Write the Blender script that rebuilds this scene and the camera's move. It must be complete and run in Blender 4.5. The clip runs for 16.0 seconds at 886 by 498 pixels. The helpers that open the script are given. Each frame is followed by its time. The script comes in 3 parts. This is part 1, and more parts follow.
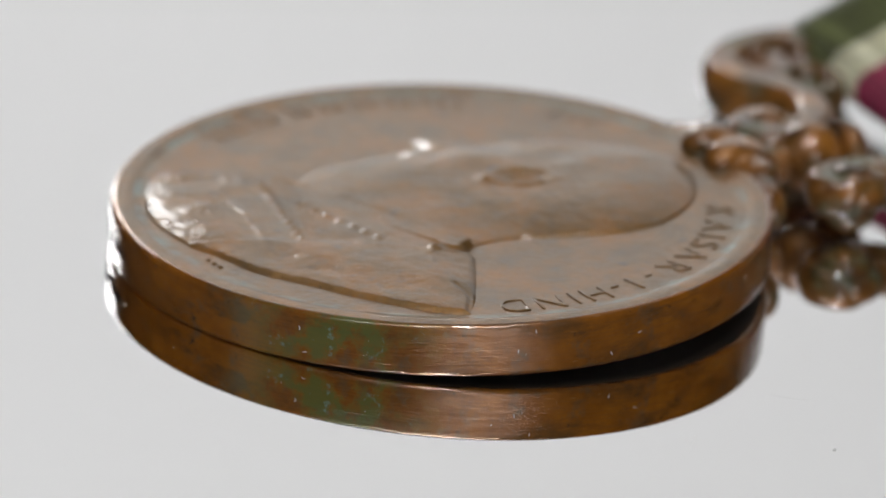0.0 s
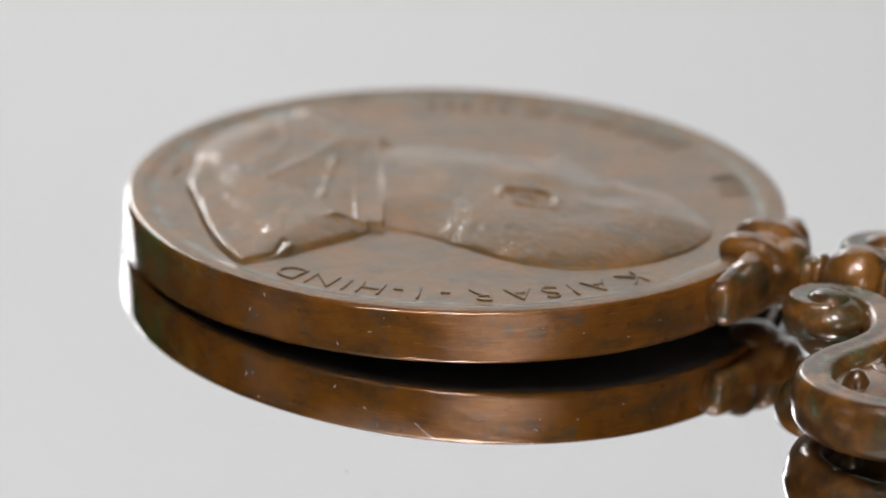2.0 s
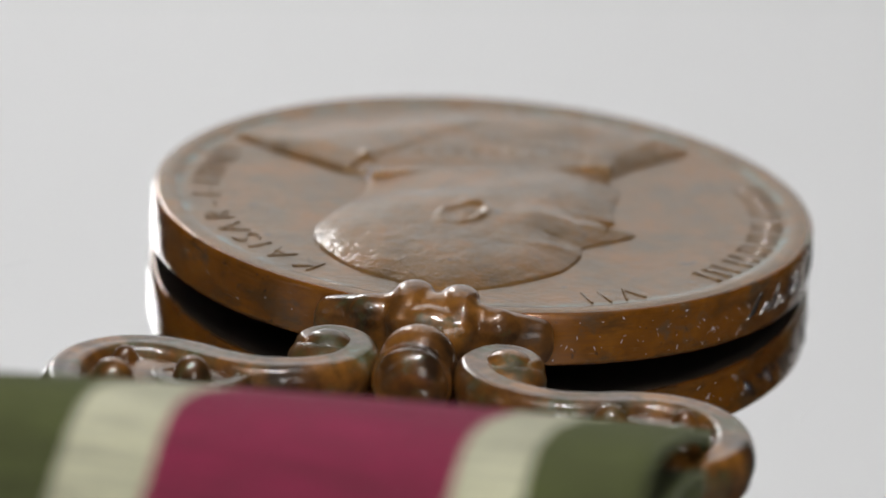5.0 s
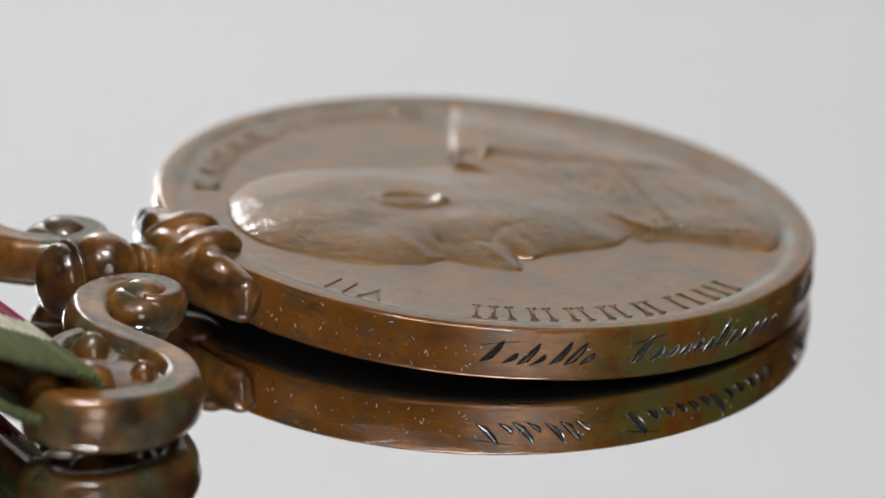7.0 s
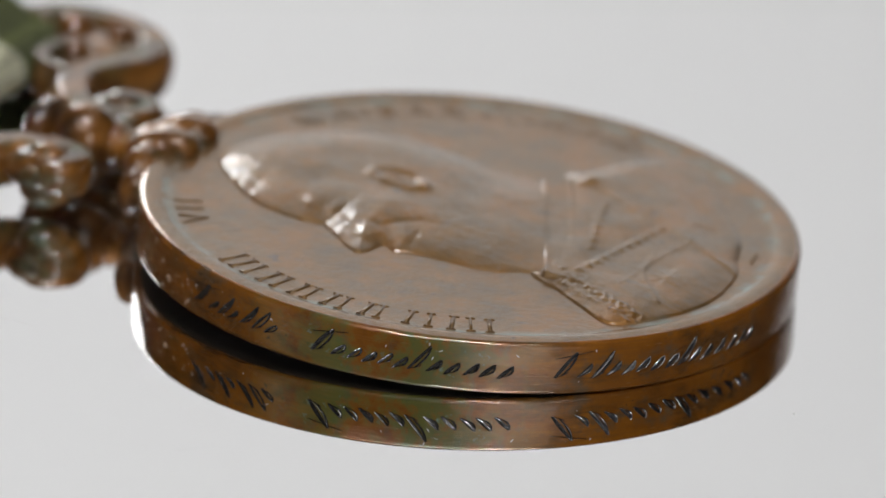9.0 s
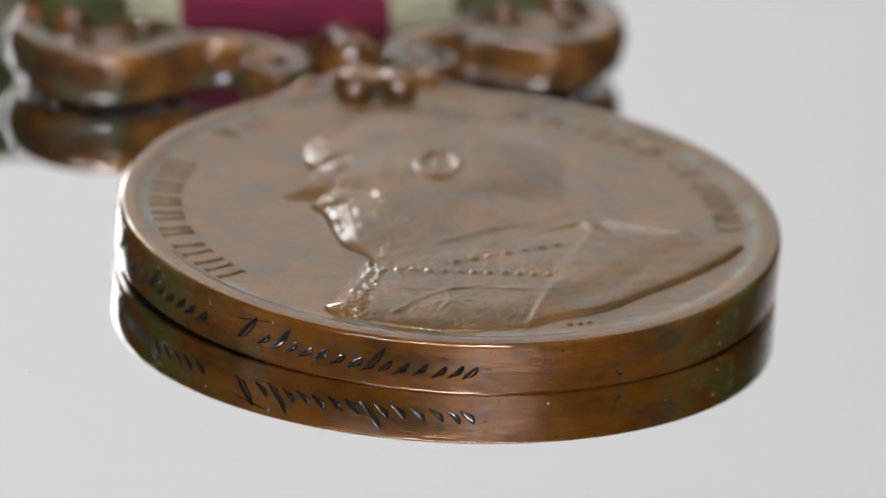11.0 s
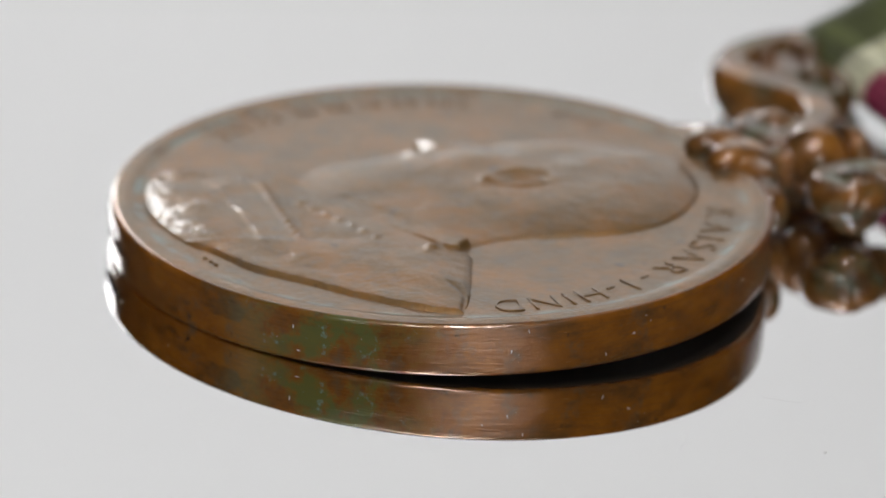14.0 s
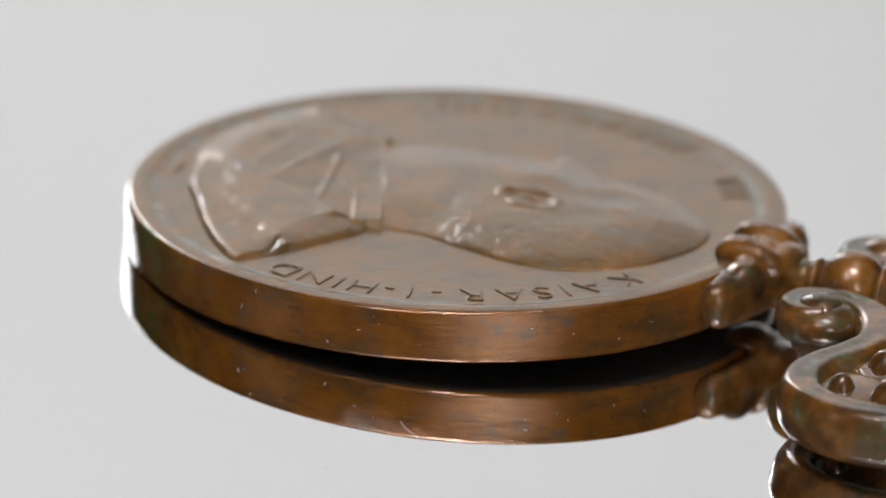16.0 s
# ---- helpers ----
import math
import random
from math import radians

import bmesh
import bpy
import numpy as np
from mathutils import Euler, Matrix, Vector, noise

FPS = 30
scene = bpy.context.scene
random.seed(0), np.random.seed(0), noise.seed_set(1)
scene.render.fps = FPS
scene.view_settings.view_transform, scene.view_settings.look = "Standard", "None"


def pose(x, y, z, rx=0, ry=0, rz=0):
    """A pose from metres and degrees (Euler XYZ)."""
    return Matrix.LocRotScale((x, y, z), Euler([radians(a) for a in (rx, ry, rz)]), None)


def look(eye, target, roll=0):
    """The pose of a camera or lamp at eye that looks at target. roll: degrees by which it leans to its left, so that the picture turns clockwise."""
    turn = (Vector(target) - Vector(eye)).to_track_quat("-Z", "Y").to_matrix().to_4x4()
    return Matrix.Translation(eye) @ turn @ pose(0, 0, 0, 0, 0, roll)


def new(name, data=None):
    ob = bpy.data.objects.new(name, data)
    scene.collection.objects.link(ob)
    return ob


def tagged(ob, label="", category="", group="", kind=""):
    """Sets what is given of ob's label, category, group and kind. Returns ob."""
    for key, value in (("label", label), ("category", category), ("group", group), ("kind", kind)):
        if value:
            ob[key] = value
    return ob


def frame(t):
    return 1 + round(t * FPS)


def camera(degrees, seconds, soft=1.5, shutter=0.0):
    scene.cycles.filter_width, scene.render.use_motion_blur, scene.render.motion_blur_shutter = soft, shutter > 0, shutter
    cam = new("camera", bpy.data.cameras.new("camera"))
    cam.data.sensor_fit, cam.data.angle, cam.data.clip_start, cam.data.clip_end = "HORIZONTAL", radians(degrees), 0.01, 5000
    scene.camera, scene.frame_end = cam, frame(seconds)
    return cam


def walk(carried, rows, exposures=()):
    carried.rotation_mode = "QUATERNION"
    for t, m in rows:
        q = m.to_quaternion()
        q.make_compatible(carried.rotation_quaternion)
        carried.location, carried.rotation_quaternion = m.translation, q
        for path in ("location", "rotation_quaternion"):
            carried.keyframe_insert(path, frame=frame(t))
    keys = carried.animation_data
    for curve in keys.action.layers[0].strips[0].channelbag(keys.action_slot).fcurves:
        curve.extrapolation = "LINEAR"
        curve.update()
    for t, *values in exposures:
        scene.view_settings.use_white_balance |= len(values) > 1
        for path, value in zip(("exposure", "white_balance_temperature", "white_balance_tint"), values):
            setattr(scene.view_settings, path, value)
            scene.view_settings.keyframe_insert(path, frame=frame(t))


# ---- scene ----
MM = 0.001

# camera on a tripod, still for the whole clip
cam = camera(7.0, 16.0)
cam.data.dof.use_dof = True
cam.data.dof.focus_distance = 0.379
cam.data.dof.aperture_fstop = 34.0
STAND = pose(-0.00105, -0.36961, 0.14463, 68.682, -3.386, 1.307)
walk(cam, [(0.0, STAND), (16.0, STAND)], exposures=[(0.0, 0.0), (16.0, 0.0)])

# the turntable's angle, second by second
SPIN = [(0, 60.11), (1, 34.94), (2, 10.01), (3, -15.1), (4, -40.78), (5, -66.3), (6, -92.27), (7, -118.63), (8, -145.2),
        (9, -171.17), (10, -197.27), (11, -223.33), (12, -249.06), (13, -275.48), (14, -301.11), (15, -326.45), (16, -351.93)]


# ---- light ----
def area(name, eye, target, w, h, watts, colour=(1, 1, 1), spread=180):
    data = bpy.data.lights.new(name, "AREA")
    data.shape, data.size, data.size_y, data.energy, data.color = "RECTANGLE", w, h, watts, colour
    data.spread = radians(spread)
    ob = new(name, data)
    ob.matrix_world = look(eye, target)
    return ob


world = bpy.data.worlds.new("world")
scene.world = world
world.use_nodes = True
world.node_tree.nodes["Background"].inputs[0].default_value = (0.9, 0.95, 1.0, 1)
world.node_tree.nodes["Background"].inputs[1].default_value = 0.02
area("backdrop_lamp", (-0.42, -0.12, 0.95), (-0.28, 0.75, 0.32), 0.7, 0.25, 1.98, spread=94)
area("softbox_lamp", (-0.205, 0.60, 0.22), (0.0, 0.0, 0.0), 0.045, 0.34, 0.6)
area("window_lamp", (0.40, -1.30, 0.50), (0.0, 0.0, 0.0), 0.26, 0.8, 2.8)
area("side_lamp", (-1.60, -0.75, 0.70), (0.0, 0.0, 0.0), 0.16, 0.7, 0.32)
area("spot_lamp", (-0.25, -0.45, 0.75), (0.0, 0.0, 0.0), 0.024, 0.024, 1.5)
area("overhead_lamp", (0.06, -0.36, 1.00), (0.0, 0.0, 0.0), 0.16, 0.13, 4.2)
area("spot_lamp", (0.16, 0.05, 0.95), (0.0, 0.0, 0.0), 0.014, 0.014, 0.8)


# ---- materials ----
class Nodes:
    """A node tree with short calls."""

    def __init__(self, name):
        self.mat = bpy.data.materials.new(name)
        self.mat.use_nodes = True
        self.t = self.mat.node_tree
        self.p = self.t.nodes["Principled BSDF"]
        self.co = self.t.nodes.new("ShaderNodeTexCoord").outputs["Object"]

    def put(self, socket, value):
        if isinstance(value, bpy.types.NodeSocket):
            self.t.links.new(value, socket)
        else:
            socket.default_value = value

    def scaled(self, s):
        n = self.t.nodes.new("ShaderNodeMapping")
        n.inputs["Scale"].default_value = s
        self.put(n.inputs["Vector"], self.co)
        return n.outputs[0]

    def noise(self, scale, detail=4.0, rough=0.6, vec=None):
        n = self.t.nodes.new("ShaderNodeTexNoise")
        n.inputs["Scale"].default_value, n.inputs["Detail"].default_value = scale, detail
        n.inputs["Roughness"].default_value = rough
        self.put(n.inputs["Vector"], vec or self.co)
        return n.outputs["Fac"]

    def ramp(self, fac, *stops):
        n = self.t.nodes.new("ShaderNodeValToRGB")
        while len(n.color_ramp.elements) < len(stops):
            n.color_ramp.elements.new(0.5)
        for e, (at, c) in zip(n.color_ramp.elements, stops):
            e.position, e.color = at, (*c, 1) if len(c) == 3 else c
        self.put(n.inputs[0], fac)
        return n.outputs[0]

    def math(self, op, a, b=0.0):
        n = self.t.nodes.new("ShaderNodeMath")
        n.operation = op
        self.put(n.inputs[0], a)
        self.put(n.inputs[1], b)
        return n.outputs[0]

    def mix(self, fac, a, b):
        n = self.t.nodes.new("ShaderNodeMix")
        n.data_type = "RGBA"
        self.put(n.inputs[0], fac)
        self.put(n.inputs[6], a if isinstance(a, bpy.types.NodeSocket) else (*a, 1))
        self.put(n.inputs[7], b if isinstance(b, bpy.types.NodeSocket) else (*b, 1))
        return n.outputs[2]

    def near(self, place, radius):
        """1 at a place in the thing's own space, 0 at that radius from it."""
        d = self.t.nodes.new("ShaderNodeVectorMath")
        d.operation = "DISTANCE"
        self.put(d.inputs[0], self.co)
        d.inputs[1].default_value = place
        m = self.t.nodes.new("ShaderNodeMapRange")
        self.put(m.inputs[0], d.outputs["Value"])
        m.inputs[1].default_value, m.inputs[2].default_value = 0.3 * radius, radius
        m.inputs[3].default_value, m.inputs[4].default_value = 1, 0
        return m.outputs[0]

    def ring(self, r0, r1, r2):
        """1 on a circle of radius r1 round z, 0 at r0 and r2."""
        v = self.t.nodes.new("ShaderNodeVectorMath")
        v.operation = "LENGTH"
        self.put(v.inputs[0], self.scaled((1, 1, 0)))
        f = self.t.nodes.new("ShaderNodeMapRange")
        self.put(f.inputs[0], v.outputs["Value"])
        f.inputs[1].default_value, f.inputs[2].default_value = r0, r1
        g = self.t.nodes.new("ShaderNodeMapRange")
        self.put(g.inputs[0], v.outputs["Value"])
        g.inputs[1].default_value, g.inputs[2].default_value, g.inputs[3].default_value, g.inputs[4].default_value = r1, r2, 1, 0
        return self.math("MULTIPLY", f.outputs[0], g.outputs[0])

    def bump(self, height, strength, dist, coat=False):
        n = self.t.nodes.new("ShaderNodeBump")
        n.inputs["Strength"].default_value, n.inputs["Distance"].default_value = strength, dist
        self.put(n.inputs["Height"], height)
        self.put(self.p.inputs["Normal"], n.outputs[0])
        if coat:
            self.put(self.p.inputs["Coat Normal"], n.outputs[0])

    def lacquer(self, weight, rough):
        self.p.inputs["Coat Weight"].default_value, self.p.inputs["Coat Roughness"].default_value = weight, rough

    def done(self, colour, rough, metal):
        self.put(self.p.inputs["Base Color"], colour if isinstance(colour, bpy.types.NodeSocket) else (*colour, 1))
        self.put(self.p.inputs["Roughness"], rough)
        self.put(self.p.inputs["Metallic"], metal)
        return self.mat


def bronze_face(name):
    n = Nodes(name)
    big = n.noise(260, 5, 0.65)
    col = n.ramp(big, (0.32, (0.140, 0.088, 0.038)), (0.5, (0.222, 0.116, 0.034)), (0.68, (0.315, 0.138, 0.030)))
    fine = n.noise(1500, 4, 0.7)
    col = n.mix(n.ramp(fine, (0.52, (0, 0, 0)), (0.70, (0.6, 0.6, 0.6))), col, (0.17, 0.125, 0.085))
    spots = n.ramp(n.noise(700, 3, 0.5), (0.68, (0, 0, 0)), (0.74, (0.7, 0.7, 0.7)))
    col = n.mix(spots, col, (0.11, 0.085, 0.065))
    pits = n.ramp(n.noise(2600, 2, 0.5), (0.70, (0, 0, 0)), (0.76, (0.85, 0.85, 0.85)))
    col = n.mix(pits, col, (0.07, 0.05, 0.04))
    ring = n.math("MULTIPLY", n.ring(0.0160, 0.0167, 0.0170), n.ramp(n.noise(380, 4, 0.6), (0.42, (0, 0, 0)), (0.60, (0.8, 0.8, 0.8))))
    col = n.mix(ring, col, (0.22, 0.30, 0.27))
    scr = n.ramp(n.noise(1.0, 2, 0.5, n.scaled((6000, 500, 500))), (0.66, (0, 0, 0)), (0.72, (0.3, 0.3, 0.3)))
    n.lacquer(0.9, 0.08)
    n.p.inputs["Coat IOR"].default_value = 1.56
    n.bump(n.math("SUBTRACT", n.math("ADD", n.noise(2400, 6, 0.68), n.math("MULTIPLY", n.noise(700, 4, 0.6), 1.2)), scr), 0.6, 0.00014)
    return n.done(col, n.math("ADD", n.math("MULTIPLY", big, 0.25), 0.30), 0.52)


def bronze_edge():
    n = Nodes("brushed bronze edge")
    big = n.noise(210, 5, 0.65)
    col = n.ramp(big, (0.30, (0.11, 0.043, 0.008)), (0.5, (0.27, 0.094, 0.010)), (0.7, (0.40, 0.145, 0.014)))
    lines = n.noise(1.0, 3, 0.6, n.scaled((350, 350, 9000)))
    col = n.mix(n.ramp(lines, (0.42, (0, 0, 0)), (0.66, (0.8, 0.8, 0.8))), col, (0.25, 0.095, 0.018))
    dark = n.ramp(n.noise(520, 4, 0.65), (0.55, (0, 0, 0)), (0.68, (0.75, 0.75, 0.75)))
    col = n.mix(dark, col, (0.14, 0.10, 0.06))
    n.lacquer(1.0, 0.13)
    n.p.inputs["Coat IOR"].default_value = 1.55
    stain = n.ramp(n.noise(1.0, 5, 0.7, n.scaled((170, 170, 420))), (0.50, (0, 0, 0)), (0.64, (0.7, 0.7, 0.7)))
    col = n.mix(stain, col, (0.10, 0.055, 0.022))
    specks = n.ramp(n.noise(1700, 3, 0.6), (0.66, (0, 0, 0)), (0.73, (0.75, 0.75, 0.75)))
    col = n.mix(specks, col, (0.05, 0.035, 0.022))
    nicks = n.ramp(n.noise(1.0, 2, 0.5, n.scaled((900, 900, 9000))), (0.70, (0, 0, 0)), (0.75, (0.25, 0.25, 0.25)))
    col = n.mix(nicks, col, (0.50, 0.32, 0.18))
    green = n.near((-0.0178, -0.0032, -0.0014), 0.0095)
    green = n.math("MAXIMUM", green, n.near((0.0125, -0.0128, -0.0014), 0.0070))
    green = n.math("MULTIPLY", green, n.ramp(n.noise(420, 5, 0.7), (0.42, (0, 0, 0)), (0.56, (1, 1, 1))))
    col = n.mix(n.math("MULTIPLY", green, 0.85), col, (0.070, 0.098, 0.028))
    teal = n.math("MULTIPLY", green, n.ramp(n.noise(1100, 4, 0.7), (0.60, (0, 0, 0)), (0.68, (0.8, 0.8, 0.8))))
    col = n.mix(teal, col, (0.16, 0.26, 0.22))
    n.bump(n.noise(1.0, 3, 0.6, n.scaled((120, 120, 22000))), 0.4, 0.00005, True)
    rough = n.math("ADD", n.math("MULTIPLY", n.noise(900, 3), 0.16), 0.10)
    return n.done(col, rough, n.math("SUBTRACT", 0.38, n.math("MULTIPLY", green, 0.3)))


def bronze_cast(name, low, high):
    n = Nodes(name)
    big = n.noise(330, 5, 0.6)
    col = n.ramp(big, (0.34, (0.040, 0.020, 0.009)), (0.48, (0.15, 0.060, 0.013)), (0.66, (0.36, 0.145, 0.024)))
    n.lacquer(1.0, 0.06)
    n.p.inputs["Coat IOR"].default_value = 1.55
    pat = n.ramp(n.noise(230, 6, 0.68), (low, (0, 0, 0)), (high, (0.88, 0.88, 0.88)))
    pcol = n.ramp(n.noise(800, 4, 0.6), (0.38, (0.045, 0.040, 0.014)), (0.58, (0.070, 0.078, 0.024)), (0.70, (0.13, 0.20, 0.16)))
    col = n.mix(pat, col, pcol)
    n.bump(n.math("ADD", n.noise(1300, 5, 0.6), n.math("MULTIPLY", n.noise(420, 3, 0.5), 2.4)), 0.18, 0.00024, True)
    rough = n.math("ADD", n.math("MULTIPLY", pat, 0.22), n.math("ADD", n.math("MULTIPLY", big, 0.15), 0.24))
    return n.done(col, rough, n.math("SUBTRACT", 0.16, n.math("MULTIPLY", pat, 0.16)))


def ribbon_cloth():
    n = Nodes("striped ribbed silk ribbon")
    sep = n.t.nodes.new("ShaderNodeSeparateXYZ")
    uv = n.t.nodes.new("ShaderNodeUVMap")
    uv.uv_map = "weave"
    n.put(sep.inputs[0], uv.outputs[0])
    wob = n.math("MULTIPLY", n.math("SUBTRACT", n.noise(900, 2), 0.5), 0.00025)
    pos = n.math("ADD", sep.outputs[0], n.math("MULTIPLY", wob, 25.0))
    G, W, M = (0.165, 0.188, 0.068), (0.95, 0.93, 0.70), (0.46, 0.050, 0.130)
    at = lambda u: (u + 20.0) * 0.025
    ramp = n.t.nodes.new("ShaderNodeValToRGB")
    ramp.color_ramp.interpolation = "CONSTANT"
    for k in range(3):
        ramp.color_ramp.elements.new(0.5)
    for e, (p, c) in zip(ramp.color_ramp.elements, ((0.0, G), (at(-11.2), W), (at(-7.9), M), (at(5.7), W), (at(9.9), G))):
        e.position, e.color = p, (*c, 1)
    n.put(ramp.inputs[0], pos)
    along = n.t.nodes.new("ShaderNodeMapping")
    along.inputs["Scale"].default_value = (6.0, 300.0, 1.0)
    n.put(along.inputs["Vector"], uv.outputs[0])
    ribs = n.ramp(n.noise(1.0, 3, 0.7, along.outputs[0]), (0.38, (0, 0, 0)), (0.64, (0.5, 0.5, 0.5)))
    col = n.mix(ribs, ramp.outputs[0], (0.045, 0.04, 0.03))
    n.bump(n.noise(1.0, 3, 0.6, n.scaled((9000, 900, 900))), 0.3, 0.00005)
    n.p.inputs["Sheen Weight"].default_value = 0.30
    n.p.inputs["Sheen Roughness"].default_value = 0.4
    n.p.inputs["Specular IOR Level"].default_value = 0.22
    n.done(col, 0.7, 0.0)
    out = n.t.nodes["Material Output"]
    thin = n.t.nodes.new("ShaderNodeBsdfTranslucent")
    n.put(thin.inputs["Color"], col)
    both = n.t.nodes.new("ShaderNodeMixShader")
    both.inputs[0].default_value = 0.22
    n.put(both.inputs[1], n.p.outputs[0])
    n.put(both.inputs[2], thin.outputs[0])
    n.put(out.inputs["Surface"], both.outputs[0])
    return n.mat


def plain(name, colour, rough, metal=0.0, scale=8.0, vary=0.12):
    n = Nodes(name)
    f = n.noise(scale, 5, 0.6)
    dark = tuple(c * (1 - vary) for c in colour)
    return n.done(n.ramp(f, (0.35, dark), (0.65, colour)), rough, metal)


def mirror_mat():
    n = Nodes("mirror acrylic")
    smear = n.ramp(n.noise(1.0, 4, 0.6, n.scaled((60, 25, 60))), (0.5, (0, 0, 0)), (0.8, (1, 1, 1)))
    return n.done((0.93, 0.93, 0.935), n.math("ADD", n.math("MULTIPLY", smear, 0.02), 0.012), 1.0)


FACE = bronze_face("worn bronze face")
EDGE = bronze_edge()
CAST = bronze_cast("cast bronze", 0.52, 0.62)
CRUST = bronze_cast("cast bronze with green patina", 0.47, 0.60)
RIBBON = ribbon_cloth()
MIRROR = mirror_mat()
BLACK = plain("black acrylic", (0.02, 0.02, 0.02), 0.3, 0.0, 40)
PAPER = plain("white backdrop paper", (0.80, 0.80, 0.798), 0.9, 0.0, 3.0, 0.02)
WALL = plain("brown studio wall", (0.13, 0.10, 0.075), 0.9, 0.0, 2.0)
TABLE = plain("grey table top", (0.45, 0.44, 0.43), 0.6, 0.0, 6.0)
# near-black reverse: the shade between disc and mirror is put into its colour
REVERSE = plain("bronze darkened as shade", (0.05, 0.035, 0.025), 0.7, 0.2, 600)
ENGRAVED = plain("dark engraved line", (0.15, 0.145, 0.14), 0.22, 0.9, 3000)
DUST = plain("pale dust", (0.75, 0.75, 0.74), 0.9, 0.0, 3000)


# ---- building helpers ----
def mesh_object(name, verts, faces, material, smooth=True):
    me = bpy.data.meshes.new(name)
    me.from_pydata([tuple(v) for v in verts], [], faces)
    me.materials.append(material)
    if smooth:
        me.shade_smooth()
    me.update()
    return new(name, me)


def under(ob, parent, basis=None, label=""):
    ob.parent = parent
    if basis is not None:
        ob.matrix_basis = basis
    if label:
        tagged(ob, label)
    return ob


def part(name, bm, material, parent, label="", basis=None, smooth=True):
    me = bpy.data.meshes.new(name)
    bm.normal_update()
    bm.to_mesh(me)
    bm.free()
    me.materials.append(material)
    if smooth:
        me.shade_smooth()
    return under(new(name, me), parent, basis, label)


def box_bm(x0, x1, y0, y1, z0, z1):
    bm = bmesh.new()
    bmesh.ops.create_cube(bm, size=1.0, matrix=Matrix.Translation(((x0 + x1) / 2, (y0 + y1) / 2, (z0 + z1) / 2)) @ Matrix.Diagonal((x1 - x0, y1 - y0, z1 - z0, 1)))
    return bm


def lathe(profile, seg):
    """Vertices and faces of a closed profile of (radius, height) turned round z."""
    verts, faces, m = [], [], len(profile)
    for k in range(seg):
        a = 2 * math.pi * k / seg
        verts += [(r * math.cos(a), r * math.sin(a), z) for r, z in profile]
    for k in range(seg):
        j = (k + 1) % seg
        faces += [(k * m + i, j * m + i, j * m + i + 1, k * m + i + 1) for i in range(m - 1)]
    return verts, faces


def spline(points, step):
    """A Catmull-Rom line through 2D or 3D points, resampled at about that step."""
    p = np.array([points[0], *points, points[-1]], float)
    out = []
    for k in range(1, len(p) - 2):
        n = max(2, int(np.linalg.norm(p[k + 1] - p[k]) / step))
        for s in np.linspace(0, 1, n, endpoint=False):
            a, b, c, d = p[k - 1], p[k], p[k + 1], p[k + 2]
            out.append(0.5 * (2 * b + (c - a) * s + (2 * a - 5 * b + 4 * c - d) * s ** 2 + (3 * b - a - 3 * c + d) * s ** 3))
    out.append(p[-2])
    return np.array(out)


def blob(bm, centre, radii, turn=0.0, sub=3):
    m = Matrix.Translation(Vector(centre) * MM) @ Matrix.Rotation(radians(turn), 4, "Z") @ Matrix.Diagonal((*[r * MM for r in radii], 1))
    bmesh.ops.create_icosphere(bm, subdivisions=sub, radius=1.0, matrix=m)


def fused(ob, voxel, rounds):
    """Melt the overlapping lumps of a casting into one skin."""
    r = ob.modifiers.new("fuse", "REMESH")
    r.mode, r.voxel_size, r.use_smooth_shade = "VOXEL", voxel, True
    s = ob.modifiers.new("soften", "SMOOTH")
    s.factor, s.iterations = 0.5, rounds
    return ob


# ---- studio ----
def studio():
    bm = box_bm(-2.0, 2.0, -2.2, 2.0, -0.90, -0.80)
    tagged(part("floor", bm, WALL, None, smooth=False), "brown studio floor", "floor", kind="structure")
    for name, b in (("wall_north", (-2.0, 2.0, 2.0, 2.1, -0.8, 1.9)), ("wall_south", (-2.0, 2.0, -2.3, -2.2, -0.8, 1.9)),
                    ("wall_west", (-2.1, -2.0, -2.2, 2.0, -0.8, 1.9)), ("wall_east", (2.0, 2.1, -2.2, 2.0, -0.8, 1.9))):
        tagged(part(name, box_bm(*b), WALL, None, smooth=False), "plain brown studio wall", "wall", kind="structure")
    tagged(part("ceiling", box_bm(-2.1, 2.1, -2.3, 2.1, 1.9, 2.0), WALL, None, smooth=False), "plain brown studio ceiling", "ceiling", kind="structure")
    table = tagged(new("table"), "plain grey table under the turntable", "table")
    part("tabletop", box_bm(-0.7, 0.7, -0.25, 0.80, -0.062, -0.032), TABLE, table, smooth=False)
    for x in (-0.65, 0.65):
        for y in (-0.20, 0.75):
            part("leg", box_bm(x - 0.025, x + 0.025, y - 0.025, y + 0.025, -0.80, -0.062), TABLE, table, smooth=False)
    # paper sweep standing on the table
    line = spline([(-0.10, -0.0315), (0.30, -0.0315), (0.52, -0.02), (0.62, 0.10), (0.64, 0.35), (0.64, 0.75), (0.64, 1.0)], 0.03)
    verts, faces = [], []
    n = len(line)
    for y, z in line:
        verts += [(-0.28, y, z), (0.32, y, z), (-0.28, y + 0.001, z - 0.0004), (0.32, y + 0.001, z - 0.0004)]
    for k in range(n - 1):
        a, b = 4 * k, 4 * k + 4
        faces += [(a, a + 1, b + 1, b), (a + 2, b + 2, b + 3, a + 3)]
    tagged(mesh_object("backdrop", verts, faces, PAPER), "seamless white paper backdrop sweep behind the table", "backdrop", kind="structure")


